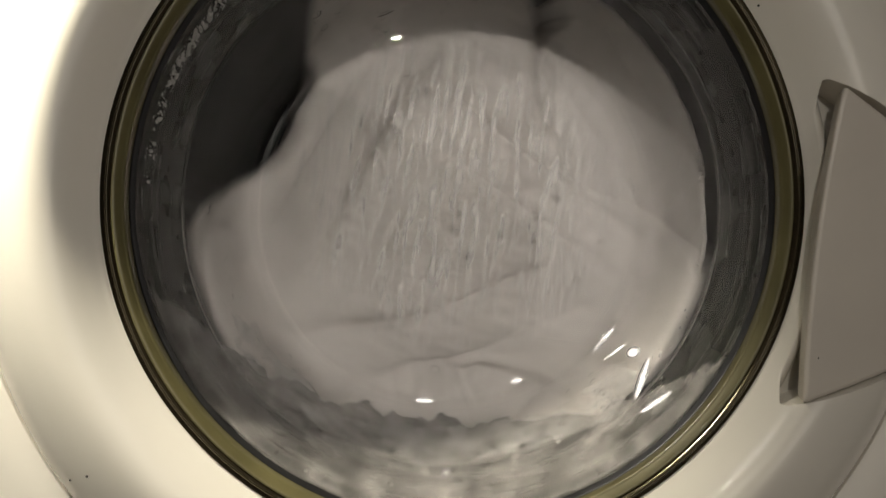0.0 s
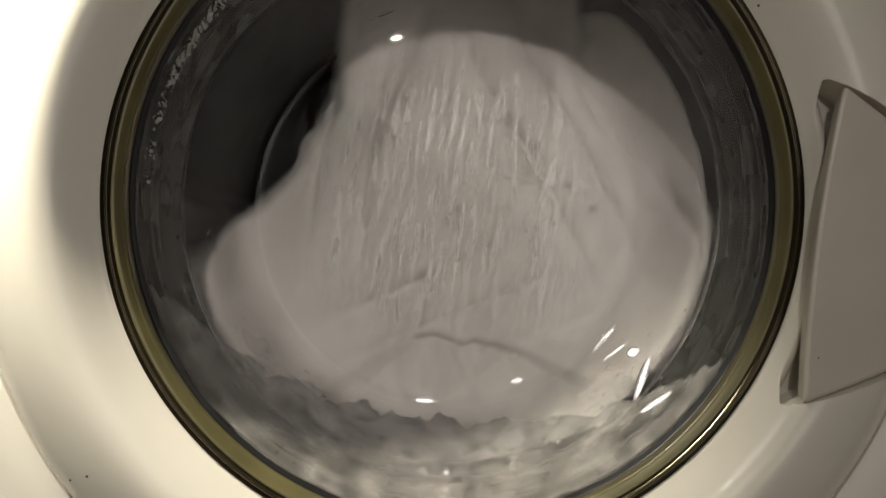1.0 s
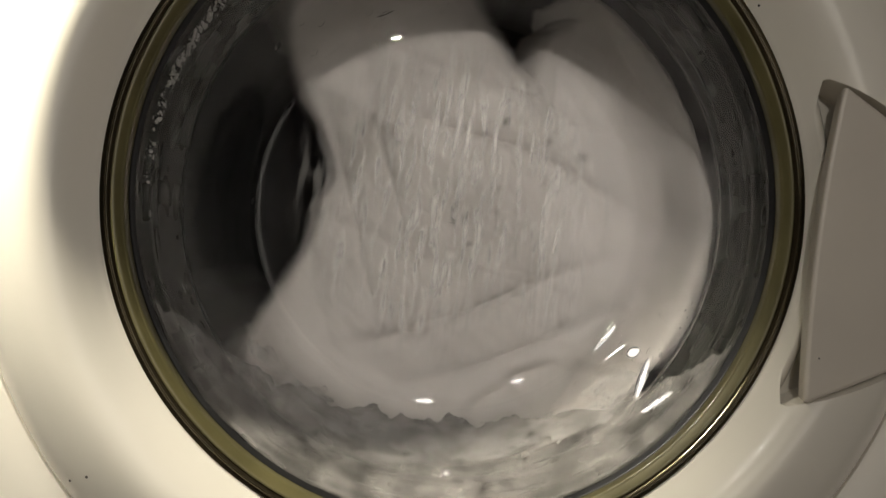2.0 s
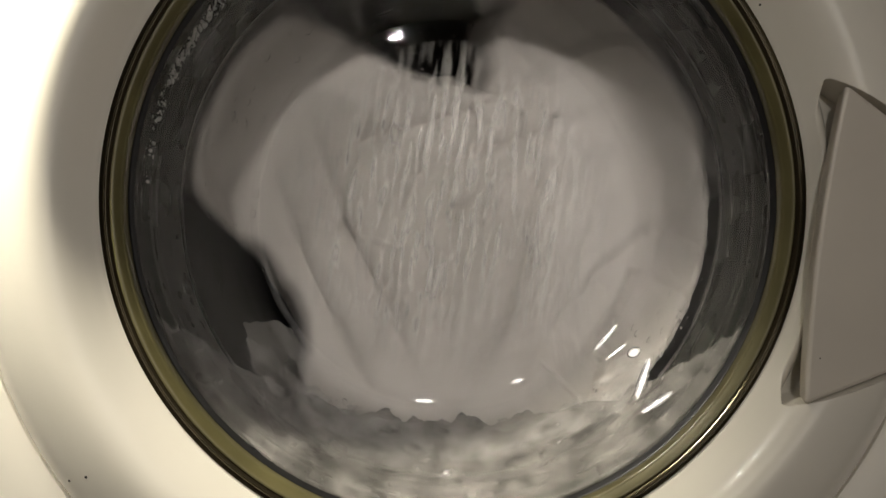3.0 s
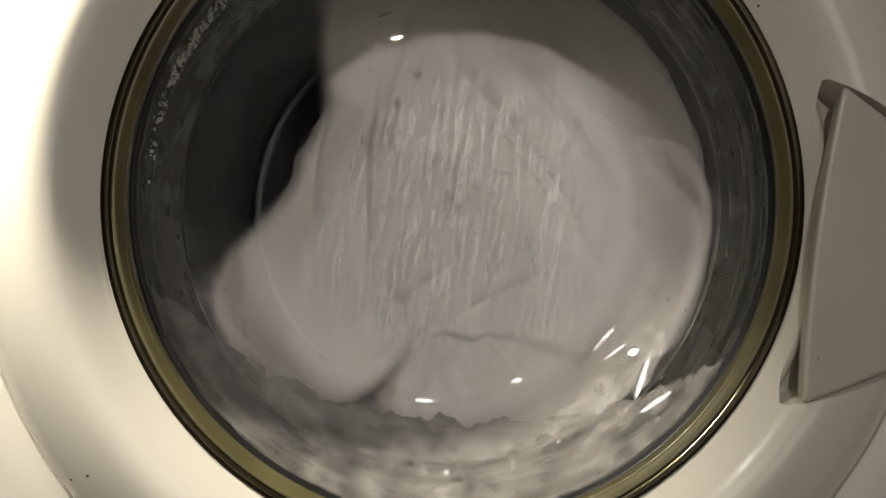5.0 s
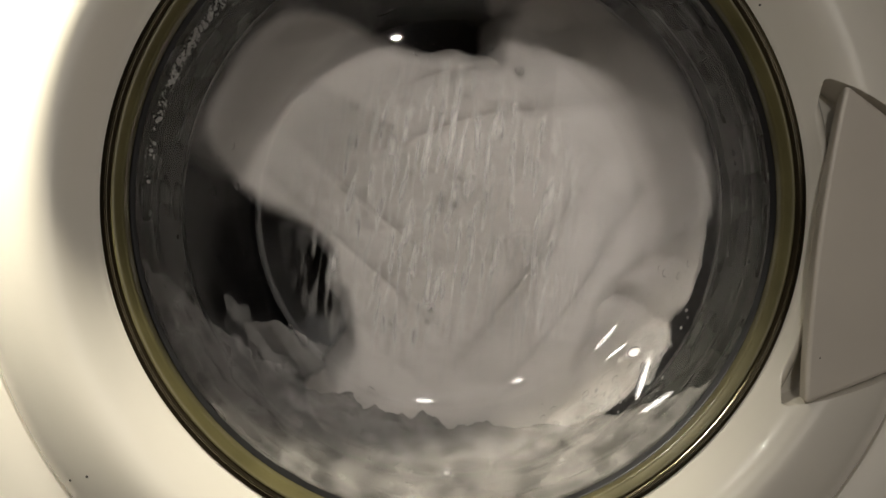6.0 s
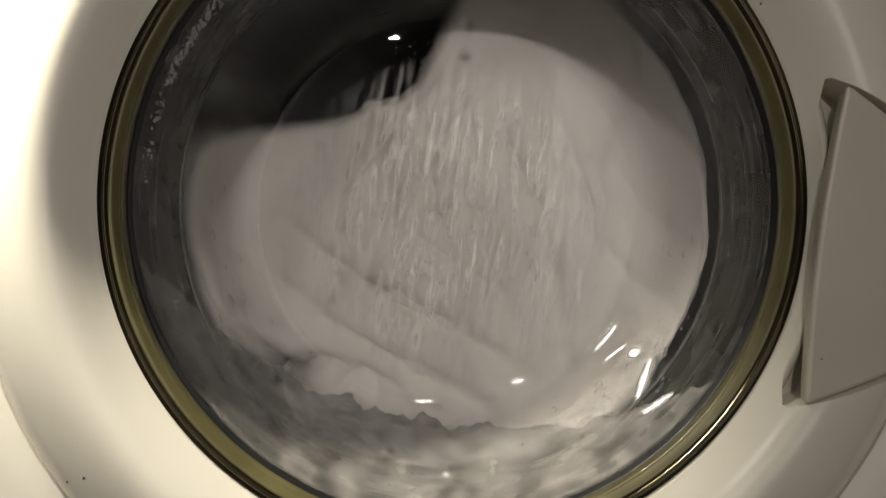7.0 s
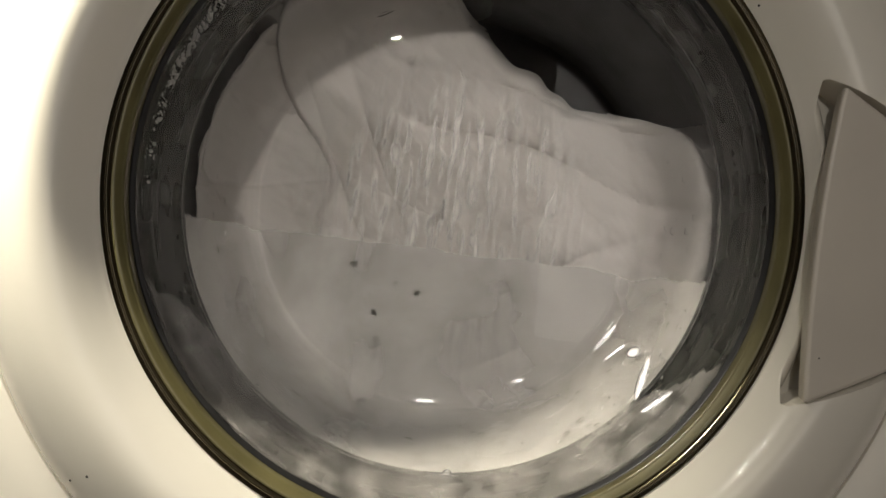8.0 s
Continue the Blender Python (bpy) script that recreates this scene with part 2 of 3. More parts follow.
def washing_machine():
    base = tagged(new("washing_machine"), "white front-loading washing machine with a round glass door", "washing machine")
    base.location = (0, 0, ZC)
    part("front_panel", cabinet_front(), ENAMEL, base)
    shell = bmesh.new()
    box(shell, -0.30, -0.297, 0.03, 0.58, -0.46, 0.39)
    box(shell, 0.297, 0.30, 0.03, 0.58, -0.46, 0.39)
    box(shell, -0.297, 0.297, 0.577, 0.58, -0.46, 0.39)
    box(shell, -0.297, 0.297, 0.03, 0.577, 0.387, 0.39)
    box(shell, -0.297, 0.297, 0.03, 0.577, -0.46, -0.457)
    part("cabinet", shell, ENAMEL, base, smooth=0)

    prof = spline([(0.2380, 0.012), (0.2380, 0.000), (0.2370, -0.0045), (0.2330, -0.0095), (0.2250, -0.0160), (0.2150, -0.0210), (0.2060, -0.0242), (0.1990, -0.0256),
                   (0.1935, -0.0252), (0.1885, -0.0232), (0.1835, -0.0196), (0.1785, -0.0150), (0.1745, -0.0112), (0.1720, -0.0090), (0.1712, -0.0070), (0.1712, 0.004)], 9)

    def scoop(a, r, y):
        x, z = r * math.cos(a), r * math.sin(a)
        u = (x - 0.168) / 0.06
        if x > 0.1660 and r > 0.1775 and u < 0.98:
            half = (0.0766 if z > 0 else 0.0756) - 0.024 * max(u, 0)
            k = min(1, max(0, (half + 0.0012 - abs(z)) / 0.0012))
            k = k * k * (3 - 2 * k) * min(1, (x - 0.1660) / 0.0015) * min(1, (r - 0.1775) / 0.008)
            floor_y = -0.0080 + 0.006 * min(1, max(0, (r - 0.178) / 0.015))
            return r, y + k * max(0, floor_y - y)
        return r, y
    angles = [radians(v * 0.08) for v in range(-330, 331)] + [radians(27 + v * 1.0) for v in range(0, 307)]
    door = part("door", lathe(prof, warp=scoop, angles=angles), PLASTIC, base, "white moulded plastic door ring")
    part("seal_groove", lathe(spline([(0.1716, -0.002), (0.1716, -0.0076), (0.1711, -0.0092), (0.1705, -0.0084), (0.1700, -0.0078), (0.1692, -0.0090), (0.1680, -0.0094), (0.1670, -0.0084), (0.1664, -0.0072), (0.1662, -0.001)], 4), 200), RIMEDGE, door, "dark ribbed edge round the rim")
    part("trim_ring", lathe(spline([(0.1664, -0.001), (0.1664, -0.0076), (0.1657, -0.0086), (0.1646, -0.0082), (0.1634, -0.0072), (0.1622, -0.0060), (0.1610, -0.0046), (0.1604, 0.001)], 4), 200), OLIVE, door, "olive bronze reflective rim")
    part("inner_seal", lathe(spline([(0.1612, -0.003), (0.1604, -0.0005), (0.1593, 0.0004), (0.1582, 0.0012)], 4), 160), BLACK, door, "black seal between rim and glass")
    bowl = part("glass_bowl", lathe(spline(BOWL_IN, 5) + spline(BOWL_OUT, 5), 240, closed=True), GLASS, door, "clear thick glass bowl")
    bowl.data.materials.append(WETGLASS)
    for f in bowl.data.polygons:
        x, y, z = f.center
        f.material_index = int(f.normal.y > 0.02 or (f.normal.x * x + f.normal.z * z > 0 and y > 0.006))
    bowl.visible_shadow = False
    # added clear facets, tilted for glints: place, facing, long axis, half length, half width
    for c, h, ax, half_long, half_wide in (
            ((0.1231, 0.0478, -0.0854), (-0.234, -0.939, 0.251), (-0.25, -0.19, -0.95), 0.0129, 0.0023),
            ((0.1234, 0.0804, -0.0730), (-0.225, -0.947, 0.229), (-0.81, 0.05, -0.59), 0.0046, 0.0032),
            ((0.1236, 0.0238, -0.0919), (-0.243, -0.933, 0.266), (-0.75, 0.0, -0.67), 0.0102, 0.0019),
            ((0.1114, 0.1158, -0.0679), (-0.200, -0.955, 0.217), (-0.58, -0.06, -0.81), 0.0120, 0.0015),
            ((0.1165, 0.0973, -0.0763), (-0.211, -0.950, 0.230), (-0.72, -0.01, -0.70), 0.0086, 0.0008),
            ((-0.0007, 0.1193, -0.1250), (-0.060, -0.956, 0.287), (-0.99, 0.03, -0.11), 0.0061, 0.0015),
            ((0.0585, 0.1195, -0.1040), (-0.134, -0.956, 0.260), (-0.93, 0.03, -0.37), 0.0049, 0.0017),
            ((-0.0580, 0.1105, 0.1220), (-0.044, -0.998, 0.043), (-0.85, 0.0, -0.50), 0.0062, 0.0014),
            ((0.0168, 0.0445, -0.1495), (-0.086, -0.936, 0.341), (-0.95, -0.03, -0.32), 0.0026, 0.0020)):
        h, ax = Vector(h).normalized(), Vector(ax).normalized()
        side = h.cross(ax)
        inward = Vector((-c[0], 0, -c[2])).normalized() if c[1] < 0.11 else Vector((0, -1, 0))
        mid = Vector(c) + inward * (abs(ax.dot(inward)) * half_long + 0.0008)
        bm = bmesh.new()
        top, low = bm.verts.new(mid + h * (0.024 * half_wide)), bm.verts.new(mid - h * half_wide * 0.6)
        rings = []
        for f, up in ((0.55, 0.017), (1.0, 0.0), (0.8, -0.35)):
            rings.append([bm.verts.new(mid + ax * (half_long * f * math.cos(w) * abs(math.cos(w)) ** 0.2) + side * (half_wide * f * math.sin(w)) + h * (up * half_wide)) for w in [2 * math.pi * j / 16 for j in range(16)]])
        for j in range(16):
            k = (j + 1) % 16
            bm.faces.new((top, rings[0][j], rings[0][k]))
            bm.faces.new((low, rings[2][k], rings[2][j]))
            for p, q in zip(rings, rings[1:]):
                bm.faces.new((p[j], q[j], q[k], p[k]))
        part("glint_facet", bm, FACET, door, "small clear facet added for a lamp glint")
    bevel(part("handle", handle_mesh(), HANDLE, door, "raised grey-white door pull"), 0.0026, 4)
    part("gasket", lathe(spline([(0.1760, 0.000), (0.1700, 0.004), (0.1674, 0.010), (0.1692, 0.016), (0.1668, 0.022), (0.1690, 0.029), (0.1664, 0.036), (0.1684, 0.043), (0.1658, 0.050), (0.1676, 0.056), (0.1652, 0.062), (0.1672, 0.069), (0.1740, 0.072), (0.1860, 0.070), (0.1960, 0.064), (0.22, 0.06), (0.25, 0.05)], 4), 160), RUBBER, base, "dark grey rubber bellows")
    part("tub", lathe([(0.25, 0.05), (0.27, 0.06), (0.27, 0.46), (0.0, 0.46)], 96), BLACK, base, "dark outer tub")
    drum = part("drum", lathe(spline([(0.198, 0.094), (0.200, 0.086), (0.206, 0.084), (0.23, 0.090), (0.243, 0.098), (0.247, 0.112)], 3) + [(0.247, 0.40), (0.235, 0.425), (0.05, 0.44), (0.0, 0.44)], 128), STEEL, base, "brushed stainless steel drum")
    for k in range(3):
        bm = bmesh.new()
        rings = []
        for i in range(13):
            y = 0.13 + 0.26 * i / 12
            h = 0.045 * min(1, math.sin(math.pi * (i + 0.6) / 13.2) * 1.8)
            rings.append([bm.verts.new((0.246 - h * math.cos(w) ** 1.5 if abs(w) < 1.5 else 0.246, y, 0.035 * math.sin(w) * (1 if abs(w) < 1.5 else 1.0))) for w in [(-1.57 + 3.14 * j / 10) for j in range(11)]])
        for p, q in zip(rings, rings[1:]):
            for j in range(10):
                bm.faces.new((p[j], q[j], q[j + 1], p[j + 1]))
        bmesh.ops.rotate(bm, verts=bm.verts, cent=(0, 0, 0), matrix=Matrix.Rotation(radians(120 * k + 75), 3, "Y"))
        part("lifter", bm, STEEL, drum)
    for x, z, r in ((0.1766, -0.0521, 0.0005), (-0.1534, -0.1520, 0.0007), (-0.1635, -0.1568, 0.0006), (0.1345, 0.1115, 0.0006)):
        bm = bmesh.new()
        bmesh.ops.create_uvsphere(bm, u_segments=10, v_segments=6, radius=r)
        rr = math.hypot(x, z)
        y = float(np.interp(rr, [p[0] for p in prof[::-1]], [p[1] for p in prof[::-1]]))
        if x > 0.15:
            y = -0.0272
        bmesh.ops.translate(bm, verts=bm.verts, vec=(x, y, z))
        part("speck", bm, DARK, door, "tiny dark dirt speck")
    return base, drum


MACHINE, DRUM = washing_machine()


# ---- the laundry ----
def fold(x, z, ang, wave, seed):
    """A soft parallel fold pattern, 0 to 1, sharp in its valleys."""
    c, s = math.cos(ang), math.sin(ang)
    u, v = x * c + z * s, -x * s + z * c
    w = noise.noise((x * 9 + seed, z * 9, seed)) * 0.35 + noise.noise((u * 14, v * 4 + seed, 2.0)) * 0.25
    return abs(math.sin((u / wave + w + seed * 0.37) * math.pi)) ** 0.6


def sheet_mesh(seed, notches, off, a0=0.0, a1=2 * math.pi, reach=1.0):
    """A cloth that lies round the bowl. notches: (angle, width, depth) bites out of its outline; folds run across each bite.
    With a0, a1 it is a flap that covers that range only."""
    bm = bmesh.new()
    nr, na = 110, 300
    whole = a1 - a0 > 6.28
    rings = []
    for k in range(nr + 1):
        row = []
        for i in range(na if whole else na + 1):
            a = a0 + (a1 - a0) * i / na
            m = reach * (1 + 0.05 * noise.noise((math.cos(a) * 1.7, math.sin(a) * 1.7, seed)) + 0.02 * noise.noise((math.cos(a) * 7, math.sin(a) * 7, seed)))
            for na_, wd, dp in notches:
                d = math.atan2(math.sin(a - na_), math.cos(a - na_))
                m -= dp * math.exp(-(d / wd) ** 4)
            f = (k + 0.02) / nr
            if not whole:
                a += 0.10 * noise.noise((f * 5, seed, i // (na // 2) * 3.0)) + 0.03 * noise.noise((f * 16, seed, 2.0))
            s = LIE.long * m * f
            r0, y0 = LIE.at(s)
            x, z = r0 * math.cos(a), r0 * math.sin(a)
            h = 0.0
            for q, (na_, wd, dp) in enumerate(notches):
                c, sn = math.cos(na_), math.sin(na_)
                along, across = x * c + z * sn, -x * sn + z * c
                rest = max([x * math.cos(o[0]) + z * math.sin(o[0]) for o in notches if o[0] != na_], default=-1.0)
                mask = min(1, max(0, (along - rest + 0.012) / 0.035)) * min(1, max(0, 1.3 - abs(across) / 0.12)) * min(1, max(0, (r0 - 0.018) / 0.035))
                h += mask * (0.006, 0.015, 0.010)[q % 3] * (1 - fold(x, z, na_ + (0.4, -0.15, 0.25)[q % 3], 0.034 + 0.005 * q, seed + q)) ** 1.6 * (0.3 + 1.5 * abs(noise.noise((along * 9, across * 4, seed + q))))
            h += 0.006 * (1 - fold(x, z, 0.4, 0.036, seed + 3)) * max(0, noise.noise((x * 11, z * 11, seed + 9)) + 0.12)
            h += 0.0016 * (noise.noise((x * 55, z * 22, seed)) + 0.5) + 0.0007 * noise.noise((x * 160, z * 60, seed))
            # a stitched pocket corner
            xw, zw = x * 0.643 - z * 0.766, x * 0.766 + z * 0.643
            if zw < -0.03:
                h -= 0.0016 * math.exp(-((xw - 0.028 - 0.12 * (zw + 0.03)) / 0.0013) ** 2)
            if xw > 0.028:
                h -= 0.0012 * math.exp(-((zw + 0.031) / 0.0013) ** 2)
            e = max(0.0, (f - 0.80) / 0.20)
            r, y = LIE.at(s, off + 0.0030 + max(-0.0014, h))
            y += 0.11 * (1 - math.sqrt(max(0, 1 - e * e)))
            if not whole:
                b = max(0.0, abs(2 * i / na - 1) - 0.8) / 0.2
                y += 0.05 * b * b
            row.append(bm.verts.new((r * math.cos(a), y, r * math.sin(a))))
        rings.append(row)
    for p, q in zip(rings, rings[1:]):
        for i in range(len(p) if whole else len(p) - 1):
            i2 = (i + 1) % len(p)
            bm.faces.new((p[i], p[i2], q[i2], q[i]))
    if whole:
        bm.faces.new(rings[0])
        bm.faces.new(rings[-1])
    return bm


def bundle_mesh(seed, a0, a1):
    """A sausage of crumpled cloth that lies along the drum from angle a0 to a1."""
    bm = bmesh.new()
    na, nc = 120, 48
    rings = []
    for i in range(na + 1):
        t = i / na
        a = a0 + (a1 - a0) * t
        taper = min(1, math.sin(math.pi * min(1, max(0, t))) * 2.4 + 0.04)
        taper = taper ** 0.6
        row = []
        for j in range(nc):
            w = 2 * math.pi * j / nc
            f = 1 + 0.16 * (fold(a * 0.16, w * 0.03, 0.5, 0.05, seed) - 0.6) + 0.10 * noise.noise((a * 4, math.cos(w) * 2, seed + math.sin(w) * 2))
            r = 0.196 - 0.043 * math.cos(w) * taper * f
            y = 0.170 - 0.076 * math.sin(w) * taper * f
            row.append(bm.verts.new((min(r, 0.242) * math.cos(a), max(y, 0.094), min(r, 0.242) * math.sin(a))))
        rings.append(row)
    for p, q in zip(rings, rings[1:]):
        for j in range(nc):
            bm.faces.new((p[j], p[(j + 1) % nc], q[(j + 1) % nc], q[j]))
    bm.faces.new(rings[0])
    bm.faces.new(rings[-1])
    return bm


def laundry():
    d = radians
    # at turn 0 the widest gap lies at the upper left
    g = [d(135), d(255), d(15)]
    sheet = part("bed_sheet", sheet_mesh(3.0, ((g[0], 0.70, 0.62), (g[1], 0.50, 0.48), (g[2], 0.66, 0.54)), 0.0), CLOTH)
    tagged(sheet, "wet white cotton sheet, crumpled against the glass", "laundry", "wash load")
    things = [sheet]
    for k, (w0, w1) in enumerate(((38, 30), (30, 36), (36, 38))):
        a0, a1 = g[k] + d(w0), g[k] + d(120 - w1)
        b = part("towel", bundle_mesh(10.0 + 4 * k, a0, a1), CLOTH)
        tagged(b, "wet white towel bunched up inside the steel drum", "laundry", "wash load")
        things.append(b)
    for name, mid, seed in (("pillowcase", d(30), 21.0), ("hand_towel", d(302), 33.0)):
        slip = part(name, sheet_mesh(seed, ((mid, 0.3, 0.03),), 0.006, mid - d(54), mid + d(54), 0.97), CLOTH)
        slip.modifiers.new("thick", "SOLIDIFY").thickness = 0.003
        tagged(slip, "wet white " + name.replace("_", " ") + " lying behind the crumpled sheet", "laundry", "wash load")
        things.append(slip)
    return things


LAUNDRY = laundry()


def shell_patch(inside, off0, off1, s0, s1, a0, a1, ns, na):
    """A thin closed layer on the wet side of the bowl, where inside(s, a) holds."""
    bm = bmesh.new()
    lay = []
    for off in (off0, off1):
        grid = []
        for k in range(ns + 1):
            s = s0 + (s1 - s0) * k / ns
            row = []
            for i in range(na + 1):
                a = a0 + (a1 - a0) * i / na
                bulge = off if off == off0 else off * (1 + 0.5 * noise.noise((s * 60, a * 9, 3.0)))
                r, y = WET.at(s, bulge)
                row.append(bm.verts.new((r * math.cos(a), y, r * math.sin(a))))
            grid.append(row)
        lay.append(grid)
    keep = [[inside(s0 + (s1 - s0) * (k + 0.5) / ns, a0 + (a1 - a0) * (i + 0.5) / na) for i in range(na)] for k in range(ns)]
    for k in range(ns):
        for i in range(na):
            if not keep[k][i]:
                continue
            q = ((k, i), (k, i + 1), (k + 1, i + 1), (k + 1, i))
            for g in lay:
                bm.faces.new([g[a][b] for a, b in q])
            for (dk, di), (p, r) in (((-1, 0), (q[0], q[1])), ((0, 1), (q[1], q[2])), ((1, 0), (q[2], q[3])), ((0, -1), (q[3], q[0]))):
                k2, i2 = k + dk, i + di
                if not (0 <= k2 < ns and 0 <= i2 < na and keep[k2][i2]):
                    bm.faces.new((lay[0][p[0]][p[1]], lay[0][r[0]][r[1]], lay[1][r[0]][r[1]], lay[1][p[0]][p[1]]))
    bmesh.ops.delete(bm, geom=[v for v in bm.verts if not v.link_faces], context="VERTS")
    return bm


def soap_material():
    m = material("soap_streaks", (0.88, 0.86, 0.84), 0.4, bump=0.3, bump_scale=150, bump_dist=0.001, stretch=(1, 1, 0.16))
    nt = m.node_tree
    tc = nt.nodes.new("ShaderNodeTexCoord")
    mp = nt.nodes.new("ShaderNodeMapping")
    mp.inputs["Scale"].default_value = (1, 1, 0.17)
    nt.links.new(tc.outputs["Object"], mp.inputs[0])
    fac = []
    for scale, lo, hi in ((190, 0.46, 0.76), (14, 0.22, 0.55)):
        n = nt.nodes.new("ShaderNodeTexNoise")
        n.inputs["Scale"].default_value, n.inputs["Detail"].default_value = scale, 4
        nt.links.new(mp.outputs[0] if scale > 50 else tc.outputs["Object"], n.inputs["Vector"])
        r = nt.nodes.new("ShaderNodeMapRange")
        r.inputs["From Min"].default_value, r.inputs["From Max"].default_value = lo, hi
        nt.links.new(n.outputs["Fac"], r.inputs["Value"])
        fac.append(r)
    mul = nt.nodes.new("ShaderNodeMath")
    mul.operation = "MULTIPLY"
    nt.links.new(fac[0].outputs[0], mul.inputs[0])
    nt.links.new(fac[1].outputs[0], mul.inputs[1])
    far = nt.nodes.new("ShaderNodeVectorMath")
    far.operation = "DISTANCE"
    far.inputs[1].default_value = (0, 0.127, 0)
    nt.links.new(tc.outputs["Object"], far.inputs[0])
    fade = nt.nodes.new("ShaderNodeMapRange")
    for key, value in (("From Min", 0.060), ("From Max", 0.115), ("To Min", 0.85), ("To Max", 0.0)):
        fade.inputs[key].default_value = value
    nt.links.new(far.outputs["Value"], fade.inputs["Value"])
    both = nt.nodes.new("ShaderNodeMath")
    both.operation = "MULTIPLY"
    nt.links.new(mul.outputs[0], both.inputs[0])
    nt.links.new(fade.outputs[0], both.inputs[1])
    nt.links.new(both.outputs[0], nt.nodes["Principled BSDF"].inputs["Alpha"])
    return m


def soap_film():
    """Thin soapy water that runs down the flat of the bowl in streaks."""
    def inside(s, a):
        return s < 0.112 + 0.004 * noise.noise((math.cos(a) * 3, math.sin(a) * 3, 6.0))
    bm = shell_patch(inside, 0.0006, 0.0009, 0.001, 0.118, 0.0, radians(359.9), 60, 160)
    return tagged(part("soap_film", bm, soap_material()), "thin streaks of soapy water on the door glass", "suds", "suds", kind="stuff")


SOAP_FILM = soap_film()


def wash_water():
    """Grey wash water that stands between glass and cloth once the drum rests; its top edge is wavy."""
    def inside(s, a):
        r, y = WET.at(s)
        x, z = r * math.cos(a), r * math.sin(a)
        return z < -0.026 + 0.0045 * noise.noise((x * 28, 1.0, 2.0)) + 0.0016 * noise.noise((x * 90, 4.0, 2.0))
    bm = shell_patch(inside, 0.0004, 0.0009, 0.024, 0.205, radians(182), radians(358), 140, 280)
    return tagged(part("wash_water", bm, WATER), "cloudy grey wash water against the door glass", "water", kind="stuff")


WASH_WATER = wash_water()


def foam_patch(seed, a0, a1, s0, s1):
    """A ragged film of grey suds with holes on the lower wet side of the bowl."""
    def inside(s, a):
        u, v = (s - s0) / (s1 - s0), (a - a0) / (a1 - a0)
        e = min(u, 1 - u) * 2.2, min(v, 1 - v) * 3.0
        n = noise.noise((s * 38, a * 5, seed)) + 0.6 * noise.noise((s * 110, a * 14, seed + 4))
        return min(1, e[0]) * min(1, e[1]) + 0.55 * n > 0.42
    ob = part("suds_film", shell_patch(inside, 0.0003, 0.0010, s0, s1, a0, a1, 70, 150), FOAM)
    return tagged(ob, "ragged grey film of soap suds on the door glass", "suds", "suds", kind="stuff")


def suds_pool():
    """Grey suds water that stands in the fold of the rubber seal, under the bowl."""
    def inside(s, a):
        v = (a - radians(270)) / radians(62)
        top = 0.141 + 0.092 * v * v
        return s > top + 0.012 * noise.noise((a * 6, s * 20, 5.0)) + 0.006 * noise.noise((a * 22, s * 60, 8.0))
    bm = shell_patch(inside, 0.0015, 0.0040, 0.128, 0.250, radians(202), radians(338), 100, 260)
    return tagged(part("suds_pool", bm, POOL), "grey suds water standing under the door glass", "water", kind="stuff")


SUDS_POOL = suds_pool()
FILMS = [foam_patch(1.0, radians(205), radians(262), 0.150, 0.205), foam_patch(7.0, radians(240), radians(305), 0.138, 0.208), foam_patch(13.0, radians(285), radians(338), 0.148, 0.205)]


def bubbles(seed, count, s_mid, a_mid, spread_s, spread_a, size, tall=1.5, mat=SUDS):
    """A loose swarm of drops and bubbles that cling to the wet side of the bowl."""
    rnd = random.Random(seed)
    bm = bmesh.new()
    for _ in range(count):
        s = s_mid + rnd.gauss(0, spread_s)
        a = a_mid + rnd.gauss(0, spread_a)
        s = min(max(s, 0.006), WET.long - 0.004)
        rad = 0.85 * size * (0.35 + 1.3 * rnd.random() ** 3)
        r, y = WET.at(s, rad * 0.25)
        geo = bmesh.ops.create_icosphere(bm, subdivisions=2, radius=rad)["verts"]
        bmesh.ops.scale(bm, verts=geo, vec=(1, 0.55, 1 + (tall - 1) * rnd.random()))
        bmesh.ops.translate(bm, verts=geo, vec=(r * math.cos(a), y, r * math.sin(a)))
    return tagged(part("bubbles", bm, mat), "clear water drops and soap bubbles on the door glass", "suds", "suds", kind="stuff")


SWARMS = [bubbles(11 + k, n, s, radians(a), ds, da, z) for k, (n, s, a, ds, da, z) in enumerate((
    (34, 0.120, 165, 0.030, 0.30, 0.0016), (30, 0.090, 200, 0.030, 0.40, 0.0016), (40, 0.165, 235, 0.020, 0.30, 0.0018), (44, 0.175, 285, 0.018, 0.35, 0.0019),
    (34, 0.170, 330, 0.020, 0.25, 0.0017), (30, 0.060, 120, 0.030, 0.60, 0.0014), (26, 0.050, 20, 0.030, 0.8, 0.0014), (24, 0.150, 190, 0.02, 0.3, 0.0013), (40, 0.178, 262, 0.016, 0.45, 0.0024), (22, 0.075, 60, 0.03, 0.7, 0.0019), (26, 0.172, 170, 0.016, 0.30, 0.0017)))]
MIST = [bubbles(41, 90, 0.112, radians(112), 0.014, 0.16, 0.0010, 1.0), bubbles(42, 420, 0.244, radians(154), 0.0016, 0.22, 0.0006, 2.4, DEW), bubbles(43, 60, 0.19, radians(318), 0.010, 0.2, 0.0010, 2.0, DEW)]


for mist in MIST:
    mist.location = (0, 0, ZC)


# ---- what moves ----
TURN = ((0.0, -96), (0.4, 0), (0.9, 120), (1.4, 240), (3.15, 720), (3.6, 840), (4.05, 960), (4.5, 1080), (5.7, 1440), (6.15, 1560), (6.6, 1680), (7.02, 1800),
        (7.2, 1842), (7.35, 1859), (7.5, 1857), (7.7, 1851), (8.0, 1849))


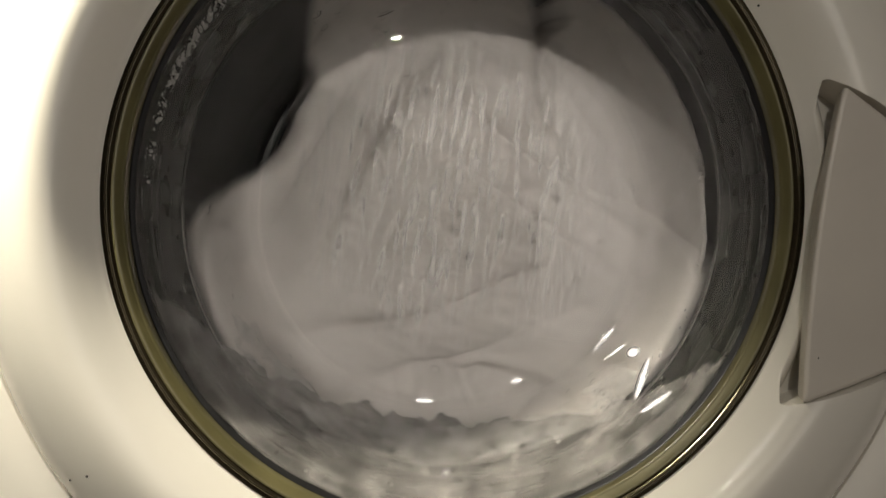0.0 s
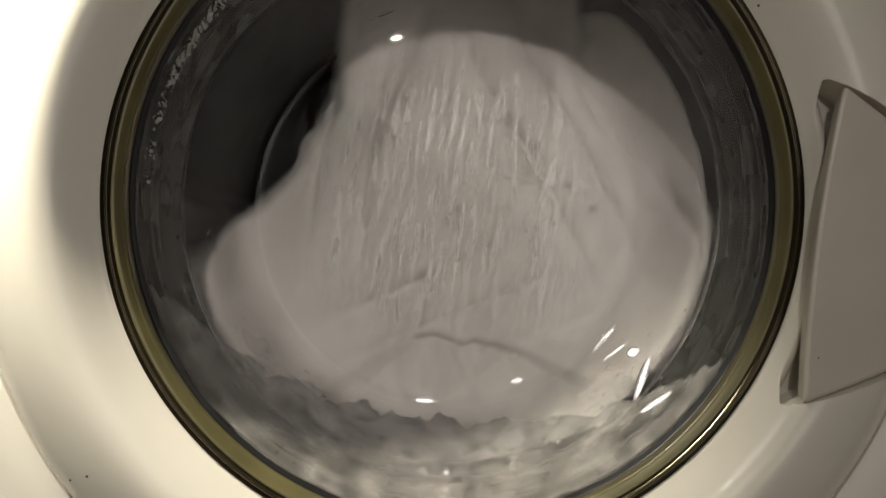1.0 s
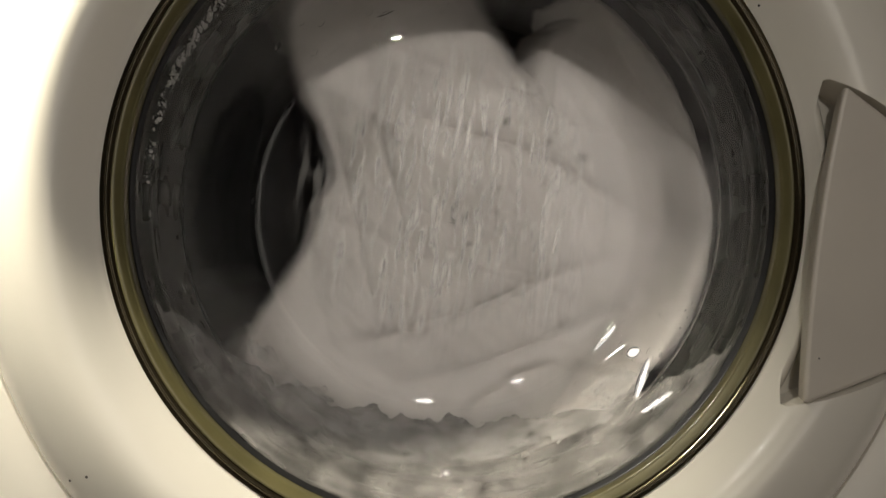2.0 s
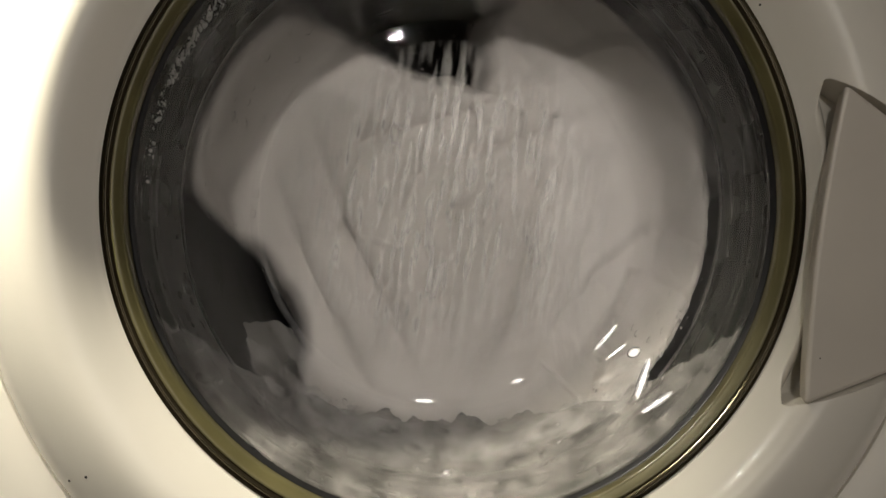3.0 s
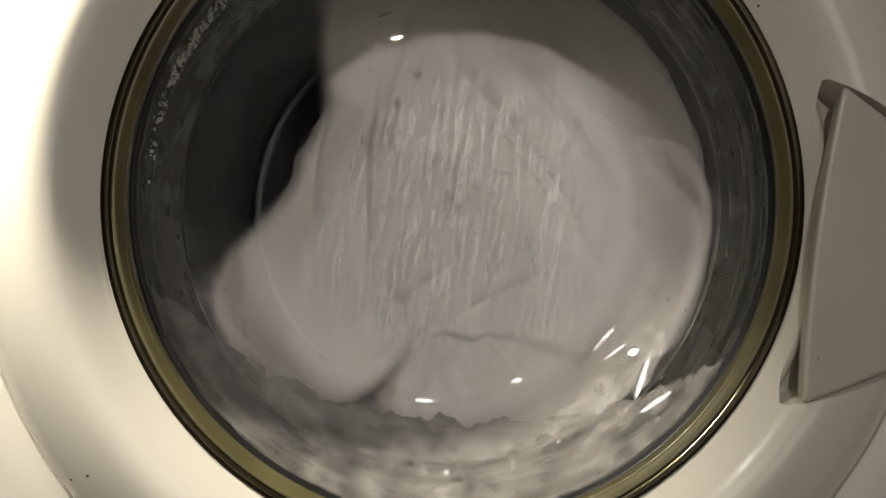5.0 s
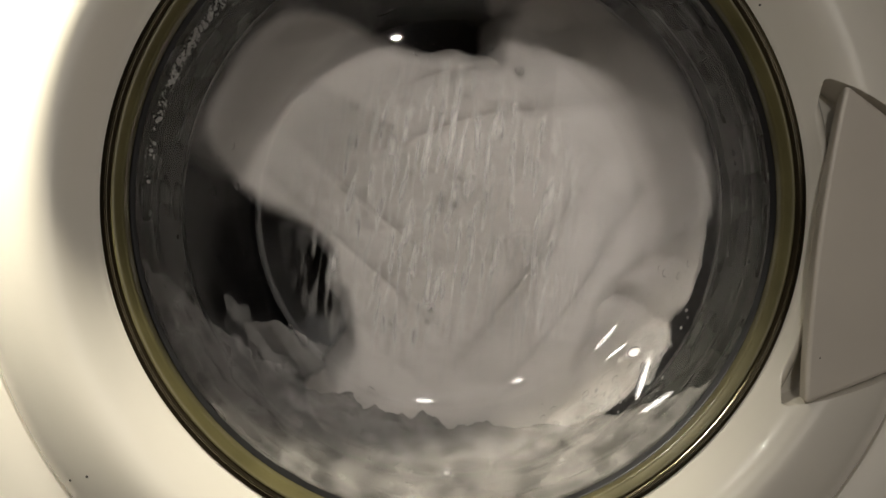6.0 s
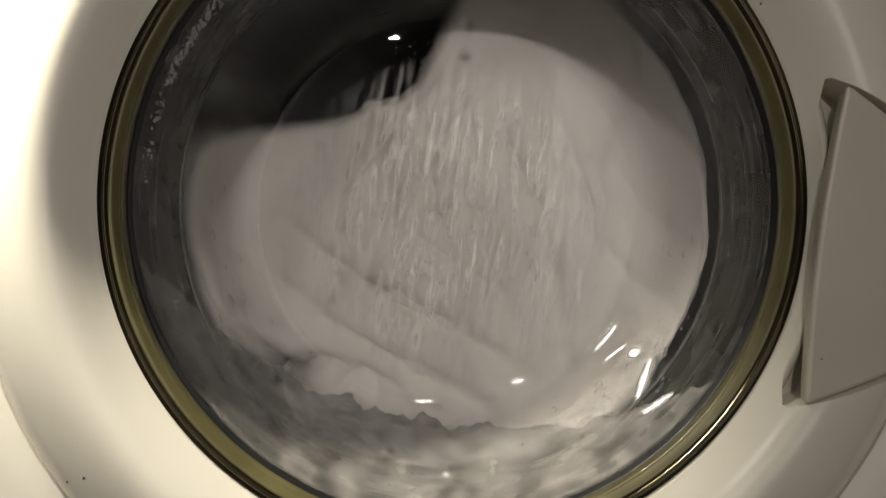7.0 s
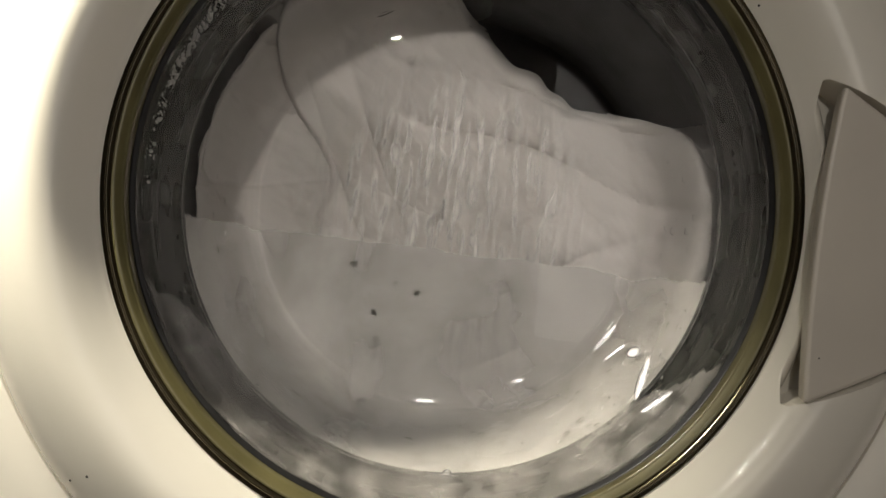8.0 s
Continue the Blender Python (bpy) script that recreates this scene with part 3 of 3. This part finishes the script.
def turn_at(t):
    return float(np.interp(t, [a for a, b in TURN], [b for a, b in TURN]))


def motions():
    steps = [i / 10 for i in range(81)]
    walk(DRUM, [(t, pose(0, 0, 0, 0, -turn_at(t), 0)) for t in steps])
    for k, ob in enumerate(LAUNDRY):
        rows = []
        for t in steps:
            a = turn_at(t)
            if k > 3:
                # loose pieces that slide and rock while the drum turns under them, then sink back
                a = 13 * math.sin(t * 13.4 + k) + 5 * math.sin(t * 5.1) - float(np.interp(t, (0, 7.1, 7.5, 8), (0, 0, 55, 55))) * (1.35 if k == 4 else 1.95)
            rows.append((t, pose(0, 0.0012 * math.sin(t * 9 + k), ZC, 0, -a, 0)))
        walk(ob, rows)
    # the wash water lies low in the drum until it stops, then rises against the glass
    walk(WASH_WATER, [(t, pose(0, y, ZC - low, 0, r, 0)) for t, y, low, r in
                      ((0.0, 0.10, 0.085, 0), (6.9, 0.10, 0.085, 0), (7.1, 0.06, 0.055, -8), (7.3, 0.004, 0.010, -16), (7.4, 0.0, 0.002, -14), (7.5, 0.0, 0.0, -7), (7.6, 0.0, 0.0, -1), (7.8, 0.0, 0.0, 2), (8.0, 0.0, 0.0, 0))])
    walk(SUDS_POOL, [(t, pose(0, 0, ZC, 0, -4 * math.sin(t * 13.2) - 3 * math.sin(t * 5), 0)) for t in steps])
    walk(SOAP_FILM, [(t, pose(0.002 * math.sin(t * 4), 0, ZC + 0.010 - 0.0025 * t, 0, 0, 0)) for t in steps])
    for k, ob in enumerate(FILMS):
        walk(ob, [(t, pose(0, 0, ZC, 0, -7 * math.sin(t * 6.3 * 2.1 + k * 2), 0)) for t in steps])
    for k, ob in enumerate(SWARMS):
        rate = (16, 24, 9, 6, 8, 30, 34, 12, 7, 26, 10)[k]
        walk(ob, [(t, pose(0, 0, ZC, 0, -rate * ((t * 0.7 + k * 0.31) % 8.0 - 2.8), 0)) for t in (0.0, 8.0)] if k in (2, 3, 4) else
             [(t, pose(0, 0, ZC, 0, -rate * (t - 4) - 6 * math.sin(t * 5 + k), 0)) for t in steps])


motions()
